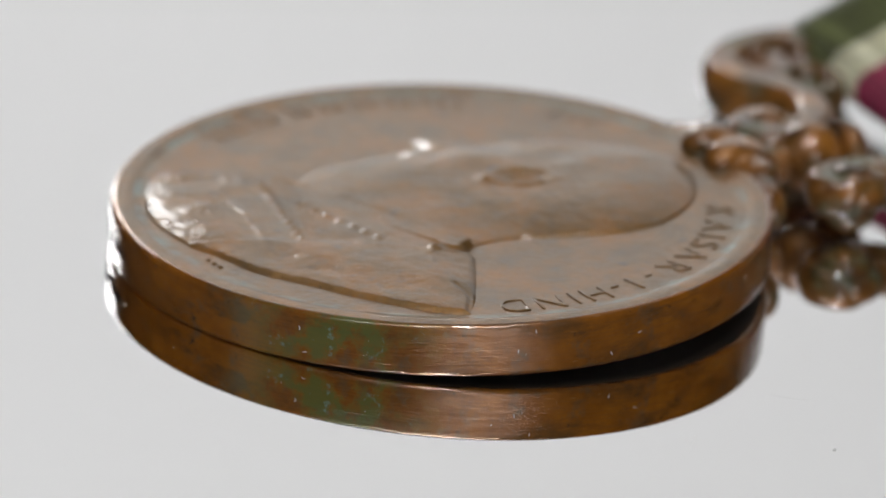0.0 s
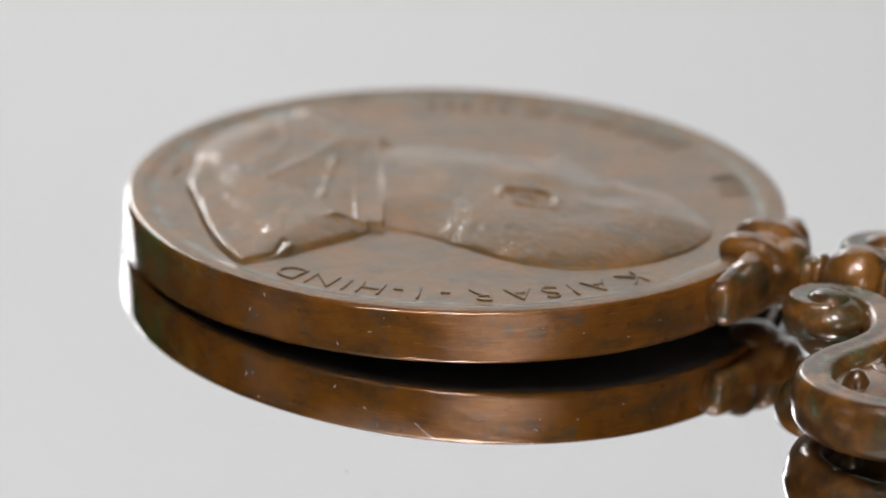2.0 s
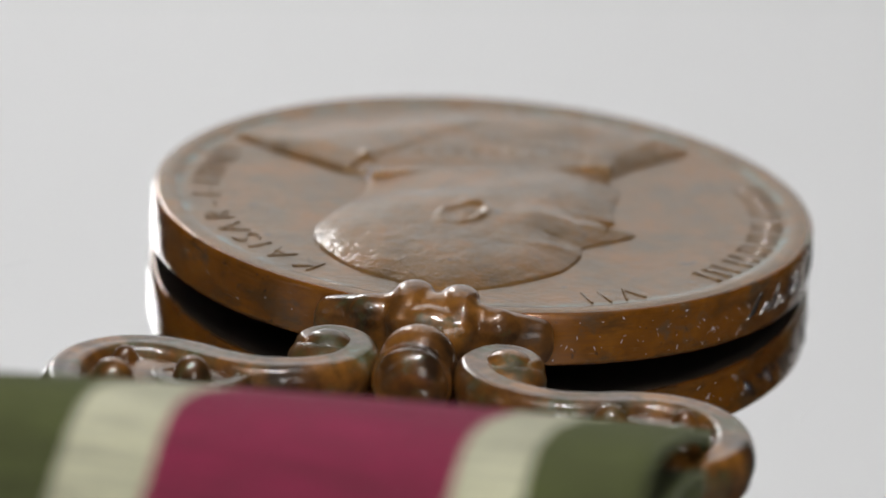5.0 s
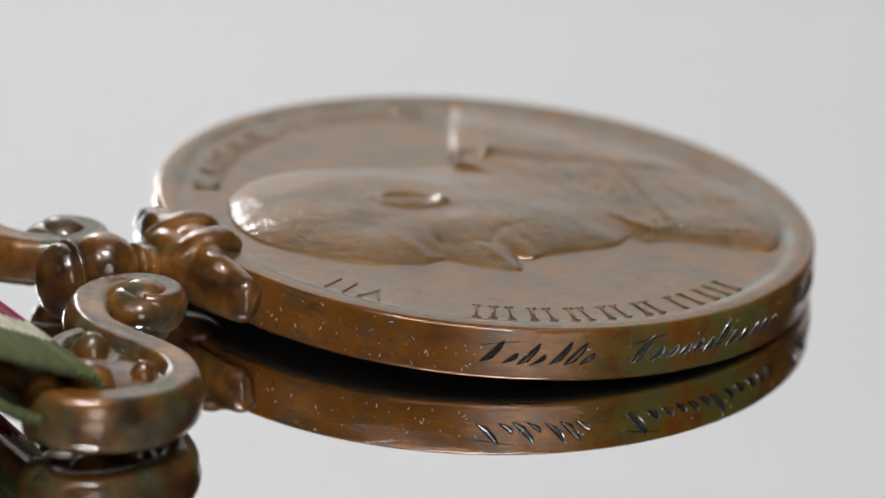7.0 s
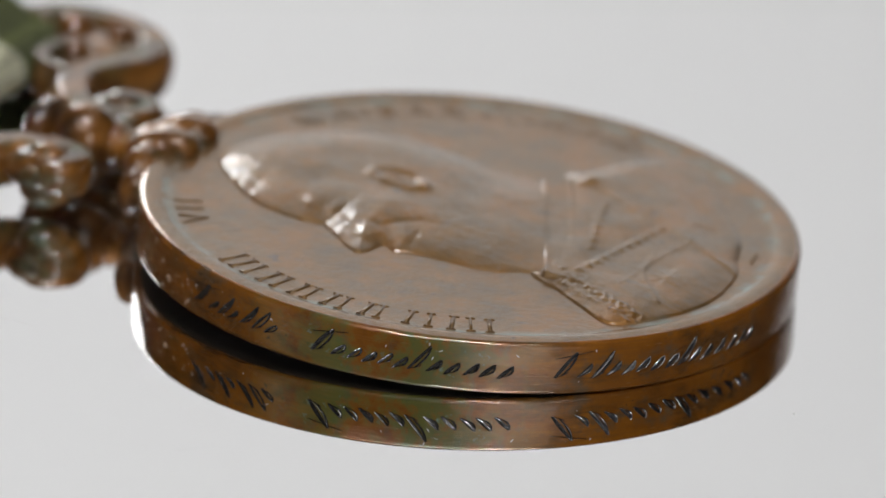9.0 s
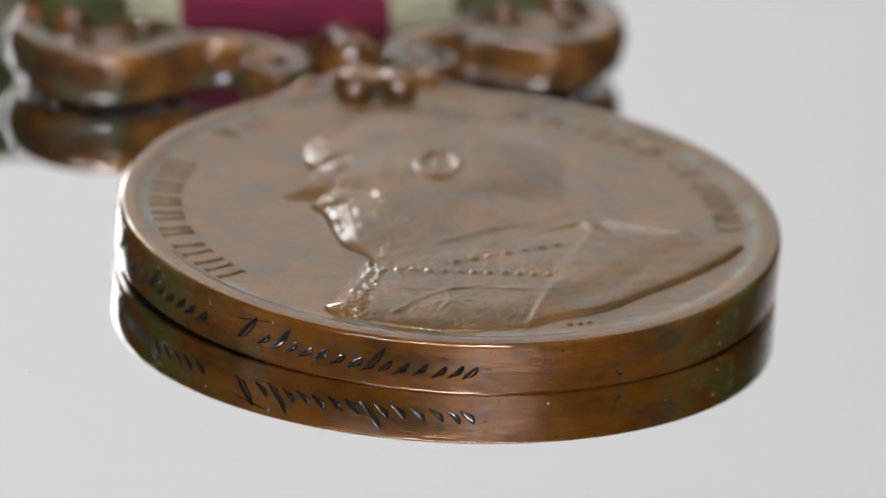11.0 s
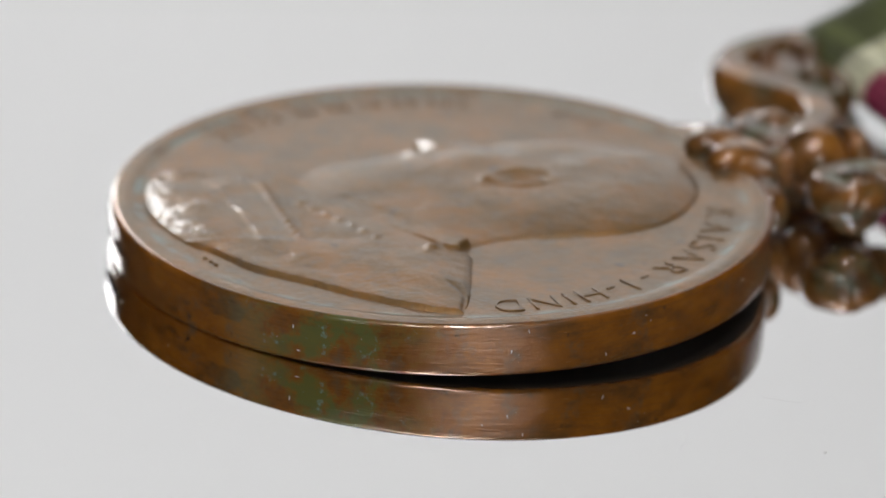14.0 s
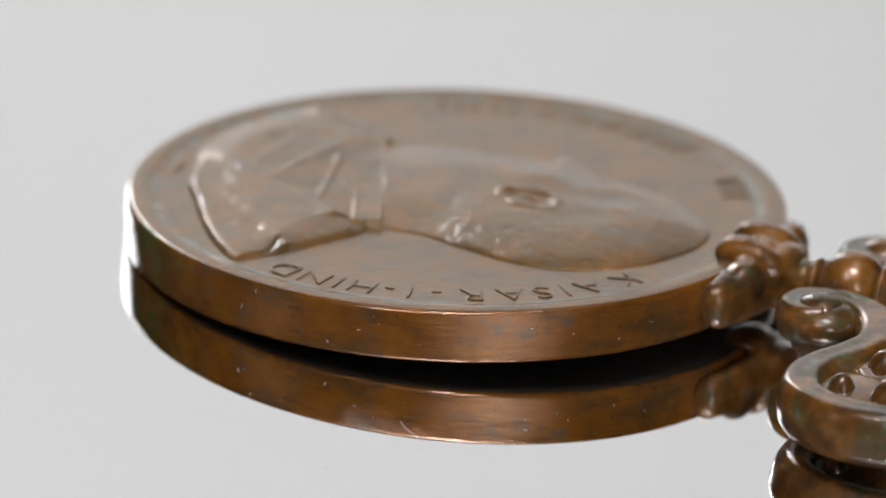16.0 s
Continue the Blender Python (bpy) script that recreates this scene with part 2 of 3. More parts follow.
def turntable():
    base = tagged(new("turntable_base"), "low black turntable base on the table", "turntable")
    v, f = lathe([(0.0, -0.031), (0.085, -0.031), (0.088, -0.028), (0.088, -0.010), (0.085, -0.0075), (0.0, -0.0075)], 96)
    under(mesh_object("body", v, f, BLACK), base)
    top = tagged(new("mirror_turntable"), "round mirror turntable plate with a few dust specks", "turntable")
    v, f = lathe([(0.0, -0.007), (0.138, -0.007), (0.140, -0.006), (0.140, -0.0008), (0.1392, 0.0), (0.0, 0.0)], 128)
    plate = mesh_object("plate", v, f, MIRROR, smooth=False)
    under(plate, top)
    # dust and lint
    rnd = random.Random(4)
    bm = bmesh.new()
    for k in range(130):
        a, r = rnd.uniform(0, 2 * math.pi), 0.085 * math.sqrt(rnd.uniform(0.02, 1))
        s = rnd.choice((0.02, 0.03, 0.03, 0.05, 0.07)) * MM
        m = Matrix.Translation((r * math.cos(a), r * math.sin(a), s * 0.4)) @ Matrix.Rotation(rnd.uniform(0, 3), 4, "Z") @ Matrix.Diagonal((s * rnd.uniform(0.7, 2.2), s, s * 0.5, 1))
        bmesh.ops.create_icosphere(bm, subdivisions=1, radius=1.0, matrix=m)
    for k in range(8):
        a, r = rnd.uniform(0, 2 * math.pi), rnd.uniform(0.022, 0.05)
        x, y, d = r * math.cos(a), r * math.sin(a), rnd.uniform(0, 6.28)
        for i in range(10):
            d += rnd.uniform(-0.25, 0.25)
            x, y = x + 0.00022 * math.cos(d), y + 0.00022 * math.sin(d)
            m = Matrix.Translation((x, y, 0.00001)) @ Matrix.Rotation(d, 4, "Z") @ Matrix.Diagonal((0.00014, 0.000008, 0.000008, 1))
            bmesh.ops.create_icosphere(bm, subdivisions=1, radius=1.0, matrix=m)
    tagged(part("dust", bm, DUST, top, "fine pale dust specks"), kind="stuff")
    return top


# ---- the medal ----
TILT = pose(-0.000223, 0.001276, 0.003436, 1.917, -0.206, -121.0)
FIELD = -0.13
THICK = 2.93


def disc(parent):
    prof = [(0.0, FIELD), (6.0, FIELD), (12.0, FIELD), (16.35, FIELD), (16.6, FIELD + 0.015), (16.8, -0.06), (16.98, 0.0), (17.3, 0.03), (17.78, 0.01), (17.98, -0.04), (18.08, -0.14), (18.12, -0.30),
            (18.12, -THICK + 0.3), (18.08, -THICK + 0.14), (17.96, -THICK + 0.03), (17.75, -THICK), (17.0, -THICK), (16.6, -THICK + 0.3), (0.0, -THICK + 0.33)]
    v, f = lathe([(r * MM, z * MM) for r, z in prof[::-1]], 288)
    ob = mesh_object("disc", v, f, FACE)
    ob.data.materials.append(EDGE)
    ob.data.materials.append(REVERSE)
    for p in ob.data.polygons:
        r = math.hypot(p.center.x, p.center.y)
        if r > 17.55 * MM:
            p.material_index = 1
        # underside painted dark, so that its gap over the mirror looks shaded
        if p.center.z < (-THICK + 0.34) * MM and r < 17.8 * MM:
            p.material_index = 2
    return under(ob, parent, TILT, "worn bronze disc with a raised rim")


HEAD = [(2.4, 14.5), (0.4, 14.8), (-1.5, 14.4), (-3.0, 13.2), (-4.6, 11.6), (-5.6, 10.2), (-6.2, 8.6), (-6.4, 7.1), (-6.3, 6.0), (-7.3, 4.9), (-8.8, 3.0), (-8.3, 2.4), (-7.0, 2.1), (-7.5, 1.3), (-7.1, 0.3),
        (-7.1, -1.2), (-7.1, -3.1), (-6.8, -4.6), (-6.1, -5.4), (-5.2, -7.4), (-1.0, -10.0), (3.4, -8.6), (6.4, -4.6), (7.0, -2.8), (6.5, -0.8), (6.6, 1.2), (7.2, 3.2), (7.7, 5.0), (8.1, 6.9), (7.9, 9.2), (6.9, 11.2), (5.0, 13.2)]
BUST = [(7.2, -2.1), (3.0, -3.0), (-2.5, -5.0), (-5.9, -6.0), (-7.2, -8.0), (-8.6, -10.0), (-9.9, -12.3), (-7.6, -14.3), (-4.0, -15.7), (0.0, -15.6), (2.3, -14.8), (5.2, -13.9), (7.8, -12.2),
        (10.5, -10.5), (13.3, -8.3), (14.9, -6.5), (14.4, -5.8), (12.4, -4.5), (10.0, -3.2), (8.2, -2.3)]


def inside(poly, U, V):
    """Signed distance to a closed outline, positive inside."""
    d = np.full(U.shape, 1e9)
    odd = np.zeros(U.shape, bool)
    for (x0, y0), (x1, y1) in zip(poly, np.roll(poly, -1, axis=0)):
        ex, ey = x1 - x0, y1 - y0
        s = np.clip(((U - x0) * ex + (V - y0) * ey) / (ex * ex + ey * ey + 1e-12), 0, 1)
        d = np.minimum(d, np.hypot(U - x0 - s * ex, V - y0 - s * ey))
        if y0 != y1:
            odd ^= ((y0 > V) != (y1 > V)) & (U < ex * (V - y0) / (y1 - y0) + x0)
    return np.where(odd, d, -d)


def soft(x, a, b):
    s = np.clip((x - a) / (b - a), 0, 1)
    return s * s * (3 - 2 * s)


def waves(U, V, scale, seed, n=14):
    """A smooth random field of about unit size, with lumps of that many mm."""
    r = np.random.RandomState(seed)
    out = np.zeros(U.shape)
    for k in range(n):
        a, ph = r.uniform(0, np.pi), r.uniform(0, 2 * np.pi)
        f = 2 * np.pi / scale * r.uniform(0.5, 1.4)
        out += np.sin(f * (U * np.cos(a) + V * np.sin(a)) + ph)
    return out / np.sqrt(n / 2)


def lump(U, V, x, y, a, b, turn=0.0):
    c, s = math.cos(radians(turn)), math.sin(radians(turn))
    X, Y = (U - x) * c + (V - y) * s, -(U - x) * s + (V - y) * c
    return np.exp(-(X / a) ** 2 - (Y / b) ** 2)


def seam(U, V, pts, width):
    """A ridge along a line."""
    d = np.full(U.shape, 1e9)
    line = spline(pts, 0.4)
    for (x0, y0), (x1, y1) in zip(line[:-1], line[1:]):
        ex, ey = x1 - x0, y1 - y0
        s = np.clip(((U - x0) * ex + (V - y0) * ey) / (ex * ex + ey * ey + 1e-12), 0, 1)
        d = np.minimum(d, np.hypot(U - x0 - s * ex, V - y0 - s * ey))
    return np.exp(-(d / width) ** 2)


def dome(d, r):
    """A convex shoulder that rises steeply from an outline and is level at that distance inside it."""
    return np.sqrt(1 - (1 - np.clip(d / r, 0, 1)) ** 2)


def relief(U, V):
    """Height in mm of the struck portrait over the field."""
    head = inside(spline(HEAD + HEAD[:1], 0.5)[:-1], U, V)
    bust = inside(spline(BUST + BUST[:1], 0.5)[:-1], U, V)
    hh = 0.08 * dome(head, 0.20) + 0.78 * (1 - (1 - np.clip(head / 4.6, 0, 1)) ** 2) * (head > 0)
    truncation = soft(V - 0.72 * U, -16.2, -13.2)
    hb = (0.05 + 0.03 * truncation) * dome(bust, 0.20) + (0.15 + 0.27 * truncation) * (1 - (1 - np.clip(bust / (1.1 + 1.5 * truncation), 0, 1)) ** 2) * (bust > 0)
    hb = hb * soft(16.75 - np.hypot(U, V), 0.0, 0.5)
    # beard, hair and face
    beard = soft(-(0.9 * (U + 1.2) + 0.45 * (V - 1.8)), -0.6, 0.6) * soft(2.2 - V + 0.25 * U, -0.5, 0.5) * soft(head, 0.0, 0.5)
    hair = soft(0.62 * (U + 1.5) + 0.42 * (V - 9.6), -0.8, 0.8) * soft(V - 1.5, -1, 1) * soft(head, 0.1, 0.8)
    flow = waves(U, V, 3.0, 3)
    strand = np.sin(2 * np.pi * (0.55 * U + 0.85 * V + 0.28 * flow) / 0.34)
    strand2 = np.sin(2 * np.pi * (0.9 * U - 0.35 * V + 0.30 * flow) / 0.34)
    hh += beard * (0.025 + 0.010 * strand2 + 0.007 * waves(U, V, 0.9, 5)) + hair * (0.02 + 0.009 * strand + 0.005 * waves(U, V, 1.1, 6))
    # eye socket, brow, eyelid; nostril, moustache and mouth; cheek, temple and nape
    hh += -0.10 * lump(U, V, -4.9, 6.2, 1.0, 0.65) + 0.08 * lump(U, V, -4.9, 7.4, 1.2, 0.42, 20) + 0.11 * lump(U, V, -4.7, 6.1, 0.55, 0.30) - 0.07 * lump(U, V, -4.6, 5.6, 0.7, 0.12, -8)
    hh += 0.10 * lump(U, V, -6.7, 3.0, 0.75, 0.55) - 0.08 * lump(U, V, -5.7, 3.3, 0.25, 0.7, -20) + 0.06 * lump(U, V, -6.1, 1.6, 1.4, 0.42, 15) - 0.07 * lump(U, V, -6.0, 0.75, 1.0, 0.20, 10)
    hh += 0.16 * lump(U, V, -3.4, 3.6, 1.7, 1.5) - 0.13 * lump(U, V, -2.2, 8.4, 1.6, 1.4) - 0.15 * lump(U, V, 3.8, 0.3, 1.8, 1.5) - 0.06 * seam(U, V, [(-5.4, 2.7), (-4.4, 1.6), (-4.1, 0.2)], 0.28)
    # ear
    c, s = math.cos(radians(-20)), math.sin(radians(-20))
    X, Y = (U - 0.5) * c + (V - 4.6) * s, -(U - 0.5) * s + (V - 4.6) * c
    ring = np.hypot(X / 1.05, Y / 1.85)
    hh += 0.14 * np.exp(-((ring - 1) / 0.22) ** 2) * (1 + 0.25 * waves(U, V, 1.4, 21)) - 0.10 * np.exp(-(ring / 0.62) ** 2) + 0.14 * lump(U, V, 0.35, 4.6, 0.18, 0.8, -20) + 0.12 * lump(U, V, -0.1, 2.9, 0.45, 0.45)
    # collar, cape edge, cords, medals, star and folds of the tunic
    hb += 0.010 * waves(U, V, 3.2, 8) * soft(bust, 0.3, 1.5)
    hb += 0.05 * seam(U, V, [(8.3, -2.4), (5.1, -7.2), (3.1, -10.5), (0.4, -15.4)], 0.20) + 0.10 * soft(0.86 * (U - 3.1) - 0.51 * (V + 10.5), -0.15, 0.35) * soft(bust, 0, 0.4)
    hb += 0.035 * seam(U, V, [(5.6, -11.6), (7.6, -9.4), (10.2, -8.2)], 0.5) + 0.03 * seam(U, V, [(8.0, -10.6), (9.6, -8.9), (12.0, -7.2)], 0.45)
    for k in (0.0, 0.8):
        hb += 0.06 * seam(U, V, [(-5.3 + k, -6.4), (-7.2 + k, -9.2), (-9.2 + k, -12.9)], 0.20)
    cord = waves(U, V, 0.5, 9)
    hb += 0.045 * seam(U, V, [(-4.9, -6.2), (-6.6, -9.2), (-8.6, -13.2)], 0.55) * np.clip(cord, -1, 1)
    for k in range(11):
        x, y = -5.0 + 0.79 * k, -8.5 - 0.15 * k
        hb += 0.13 * lump(U, V, x, y, 0.20, 0.24) + 0.07 * lump(U, V, x + 0.4, y + 0.15, 0.12, 0.2)
    # the short ribbons over the row of medals
    row = V + 8.5 + 0.19 * (U + 5.0)
    hang = soft(row, 0.3, 0.5) * (1 - soft(row, 1.9, 2.2)) * soft(U + 5.5, -0.1, 0.2) * soft(3.6 - U, -0.1, 0.3)
    hb += hang * (0.018 * np.sin(2 * np.pi * (U + 0.25 * row) / 0.40))
    hb += 0.035 * seam(U, V, [(-5.6, -11.0), (-1.0, -11.4), (2.6, -12.0)], 0.16) + 0.05 * seam(U, V, [(-6.4, -13.6), (-3.6, -11.6), (-0.6, -11.0)], 0.16)
    for k in range(7):
        x, y = 4.4 - 1.0 * k, -6.1 - 0.28 * k
        hb += 0.12 * lump(U, V, x, y, 0.26, 0.22)
    for k in range(8):
        a = 0.785 * k
        hb += 0.06 * lump(U, V, -3.2 + 0.62 * math.cos(a), -12.9 + 0.62 * math.sin(a), 0.40, 0.16, math.degrees(a))
    hb += 0.09 * lump(U, V, -3.2, -12.9, 0.35, 0.35) + 0.20 * lump(U, V, 7.0, -4.0, 0.30, 0.75, 35)
    hb += -0.10 * seam(U, V, [(11.6, -5.3), (13.0, -5.2), (14.5, -6.0)], 0.14) + 0.08 * seam(U, V, [(11.8, -4.7), (13.2, -4.9), (14.4, -5.7)], 0.16)
    col = (V - (-4.2 + 0.43 * U)) / 1.09
    band = soft(col, -1.9, -1.7) * (1 - soft(col, -0.1, 0.1)) * soft(np.maximum(bust, head), 0.0, 0.3) * soft(U + 6.3, -0.2, 0.2) * soft(7.2 - U, -0.3, 0.3)
    hb = np.maximum(hb, band * (0.44 + 0.05 * np.exp(-((col + 0.15) / 0.22) ** 2) + 0.05 * np.exp(-((col + 1.65) / 0.15) ** 2)))
    lower = hh * (1 - 0.42 * (1 - soft(col, -1.0, 6.5)))
    top = np.where(col < -0.15, hb, np.where(head > 0, lower, hb))
    top = top + 0.005 * waves(U, V, 0.35, 11) + 0.007 * waves(U, V, 1.3, 12) + 0.012 * waves(U, V, 3.6, 13)
    edge = np.maximum(head, bust)
    return np.where(edge > -0.10, top, 0.0), edge


def portrait(parent):
    step = 0.075
    us, vs = np.arange(-11.0, 15.0, step), np.arange(-16.6, 15.1, step)
    U, V = np.meshgrid(us, vs)
    H, edge = relief(U, V)
    keep = (edge > -0.16) & (np.hypot(U, V) < 16.75)
    H = np.where(edge > -0.02, H, np.minimum(H, 0.0) - 0.03)
    idx = -np.ones(U.shape, int)
    idx[keep] = np.arange(keep.sum())
    verts = np.stack([U[keep], V[keep], FIELD + H[keep]], 1) * MM
    a, b, c, d = idx[:-1, :-1], idx[:-1, 1:], idx[1:, 1:], idx[1:, :-1]
    ok = (a >= 0) & (b >= 0) & (c >= 0) & (d >= 0)
    faces = np.stack([a[ok], b[ok], c[ok], d[ok]], 1).tolist()
    return under(mesh_object("portrait", verts, faces, FACE), parent, None, "struck relief portrait bust in profile")


def letter(char, size, depth, parent, m):
    """A raised letter of the built-in font, its foot at the origin of m."""
    cu = bpy.data.curves.new("letter", "FONT")
    cu.body, cu.size, cu.extrude, cu.bevel_depth, cu.bevel_resolution, cu.align_x, cu.offset = char, size, depth, 0.04 * MM, 2, "CENTER", -0.085 * MM
    tmp = bpy.data.objects.new("letter", cu)
    scene.collection.objects.link(tmp)
    bpy.context.view_layer.update()
    me = bpy.data.meshes.new_from_object(tmp.evaluated_get(bpy.context.evaluated_depsgraph_get()))
    bpy.data.objects.remove(tmp)
    me.name = "letter"
    me.materials.clear()
    me.materials.append(FACE)
    return under(new("letter", me), parent, m)


def legend(parent):
    """KAISAR-I-HIND and VII in letters, the name between them as plain bars."""
    def spot(deg, r):
        return Matrix.Rotation(radians(deg - 90), 4, "Z") @ Matrix.Translation((0, r * MM, (FIELD + 0.005) * MM))
    word = "KAISAR-I-HIND"
    at = (60.4, 52.1, 46.3, 41.5, 35.1, 27.4, 20.0, 14.8, 10.4, 4.9, -0.2, -5.6, -13.0)
    for ch, a in zip(word, at):
        letter(ch, 2.4 * MM, 0.03 * MM, parent, spot(a, 14.4))
    for ch, a in zip("VII", (128.2, 122.8, 119.0)):
        letter(ch, 2.4 * MM, 0.03 * MM, parent, spot(a, 14.65))
    for a, w in zip((205.2, 197.6, 188.4, 180.3, 172.6, 165.4, 157.6, 150.4), (1.0, 1.2, 1.6, 1.3, 1.2, 1.2, 1.2, 0.9)):
        bm = bmesh.new()
        for x0, x1, y0, y1 in ((-0.5 * w - 0.12, -0.5 * w + 0.12, 0.0, 1.75), (0.5 * w - 0.08, 0.5 * w + 0.08, 0.0, 1.75),
                               (-0.5 * w - 0.30, -0.5 * w + 0.30, 0.0, 0.10), (0.5 * w - 0.26, 0.5 * w + 0.26, 1.65, 1.75), (-0.5 * w - 0.26, -0.5 * w + 0.26, 1.65, 1.75), (0.5 * w - 0.26, 0.5 * w + 0.26, 0.0, 0.10)):
            one = box_bm(x0 * MM, x1 * MM, y0 * MM, y1 * MM, -0.08 * MM, 0.06 * MM)
            bmesh.ops.bevel(one, geom=one.edges[:], offset=0.035 * MM, segments=2, affect="EDGES")
            me = bpy.data.meshes.new("bar")
            one.to_mesh(me)
            one.free()
            bm.from_mesh(me)
            bpy.data.meshes.remove(me)
        part("raised_bar", bm, FACE, parent, basis=spot(a, 14.65))
    for k in range(3):
        bm = box_bm(-0.15 * MM, 0.15 * MM, -0.11 * MM, 0.11 * MM, -0.06 * MM, 0.06 * MM)
        bmesh.ops.bevel(bm, geom=bm.edges[:], offset=0.05 * MM, segments=2, affect="EDGES")
        part("initial_bar", bm, FACE, parent, basis=Matrix.Translation(((2.6 + 0.55 * k) * MM, (-15.45 + 0.07 * k) * MM, (FIELD + 0.03) * MM)))


def inscription(parent, a0, a1, seed, tall):
    """A cut word on the edge as plain slanting bars, from angle a0 to a1."""
    rnd = random.Random(seed)
    R = 18.125

    def stroke(s0, z0, s1, z1, w, bow=0.0):
        """One cut: two flanks with thrown-up burrs that meet in a furrow."""
        n = 8
        verts, faces = [], []
        for k in range(n + 1):
            f = k / n
            a, z = s0 + (s1 - s0) * f + bow * math.sin(math.pi * f), z0 + (z1 - z0) * f
            ww = w * (0.45 + 0.9 * math.sin(math.pi * min(1, 0.12 + 0.8 * f)))
            for side, rise in ((-1.35, -0.02), (-1, 0.035), (0, 0.004), (1, 0.035), (1.35, -0.02)):
                b = radians(a) + side * ww / R
                verts.append(((R + rise) * math.cos(b) * MM, (R + rise) * math.sin(b) * MM, z * MM))
        faces = [(5 * k + j, 5 * k + j + 1, 5 * k + j + 6, 5 * k + j + 5) for k in range(n) for j in range(4)]
        under(mesh_object("engraved_bar", verts, faces, ENGRAVED, smooth=False), parent, None, "dark cut stroke")
    at = a0
    first = True
    while at < a1 - 1.0:
        h = tall if first or rnd.random() < 0.25 else tall * 0.5
        lean = 2.6 * h / tall + 1.0
        foot = -1.9 - rnd.uniform(0, 0.1)
        stroke(at, foot, at + lean, foot + h, rnd.uniform(0.07, 0.105), rnd.uniform(-0.3, 0.3))
        stroke(at + lean, foot + h * 0.95, at + 1.0, foot + 0.1, 0.045, 0.5)
        stroke(at + 0.2, foot + 0.05, at + 2.2, foot + 0.32, 0.035, 0.3)
        if first:
            stroke(at - 0.2, foot + h * 0.75, at + lean + 2.6, foot + h, 0.07)
        at += rnd.uniform(2.3, 3.2) + (1.2 if first else 0)
        first = False


def lint(parent):
    """Pale fibres and specks that cling to the edge and the face."""
    rnd = random.Random(12)
    bm = bmesh.new()
    for k in range(95):
        a = radians(rnd.uniform(108, 158) if k < 55 else rnd.uniform(0, 360))
        z = rnd.uniform(-2.6, -0.2)
        w, l = rnd.uniform(0.012, 0.022), rnd.choice((0.02, 0.03, 0.07, 0.14))
        m = Matrix.Rotation(a, 4, "Z") @ Matrix.Translation((18.13 * MM, 0, z * MM)) @ Matrix.Rotation(rnd.uniform(0, 3.1), 4, "X") @ Matrix.Diagonal((0.012 * MM, l * MM, w * MM, 1))
        bmesh.ops.create_icosphere(bm, subdivisions=1, radius=1.0, matrix=m)
    tagged(part("lint", bm, DUST, parent, "fine pale lint"), kind="stuff")


def claw(parent):
    bm = bmesh.new()
    for k in range(-24, 25):
        a = radians(90 + 0.717 * k)
        f = abs(k) / 24
        r = 18.85 - 0.15 * f
        blob(bm, (r * math.cos(a), r * math.sin(a), -1.55 + 0.1 * f), (0.95, 0.95 - 0.2 * f, 1.5 - 0.2 * f), math.degrees(a) - 90, 2)
    for s in (-1, 1):
        for k in range(12):
            blob(bm, ((1.2 + 0.03 * k) * s, 16.9 + 0.22 * k, 0.30 + 0.05 * k - 0.011 * k * k), (1.12 - 0.02 * k, 0.85, 0.78), 0, 2)
        blob(bm, (1.3 * s, 16.45, 0.15), (0.95, 0.6, 0.6))
        for k in range(16):
            f = k / 15
            a = radians(90 - s * (6.0 + 11.0 * f))
            blob(bm, (18.35 * math.cos(a), 18.35 * math.sin(a), -0.15 - 0.75 * f), (1.0, 0.95 - 0.1 * f, 0.8), math.degrees(a) - 90)
        blob(bm, (5.6 * s, 17.75, -1.35), (0.75, 0.8, 1.2), -18 * s)
    blob(bm, (0, 18.0, 0.0), (1.0, 1.2, 0.75))
    for s in (-1, 1):
        blob(bm, (3.3 * s, 18.35, -0.75), (1.5, 1.05, 1.25), -10 * s)
        blob(bm, (5.5 * s, 17.7, -1.6), (0.85, 0.85, 1.15), -17 * s)
    blob(bm, (0, 19.4, -1.2), (2.3, 1.2, 1.75))
    blob(bm, (0, 17.6, -3.0), (1.8, 1.3, 0.5))
    fused(part("claw", bm, CAST, parent, "cast bronze claw gripping the rim", TILT), 0.13 * MM, 16)


def neck(parent):
    bm = bmesh.new()
    for v, r, w in ((19.9, 1.35, 0.55), (20.6, 1.1, 0.6), (21.3, 1.35, 0.45)):
        blob(bm, (0, v, -1.2), (r, w, r))
    fused(part("collar", bm, CAST, parent, "", TILT), 0.14 * MM, 2)
    bm = bmesh.new()
    blob(bm, (0, 23.3, -1.2), (2.05, 1.95, 2.05), 0, 4)
    part("ball", bm, CAST, parent, "round bronze ball", TILT)
    bm = bmesh.new()
    blob(bm, (0, 25.35, -1.55), (2.12, 0.5, 2.2), 0, 4)
    blob(bm, (0, 25.8, -1.55), (1.95, 1.15, 2.05), 0, 4)
    part("boss", bm, CAST, parent, "grooved oval boss", TILT)


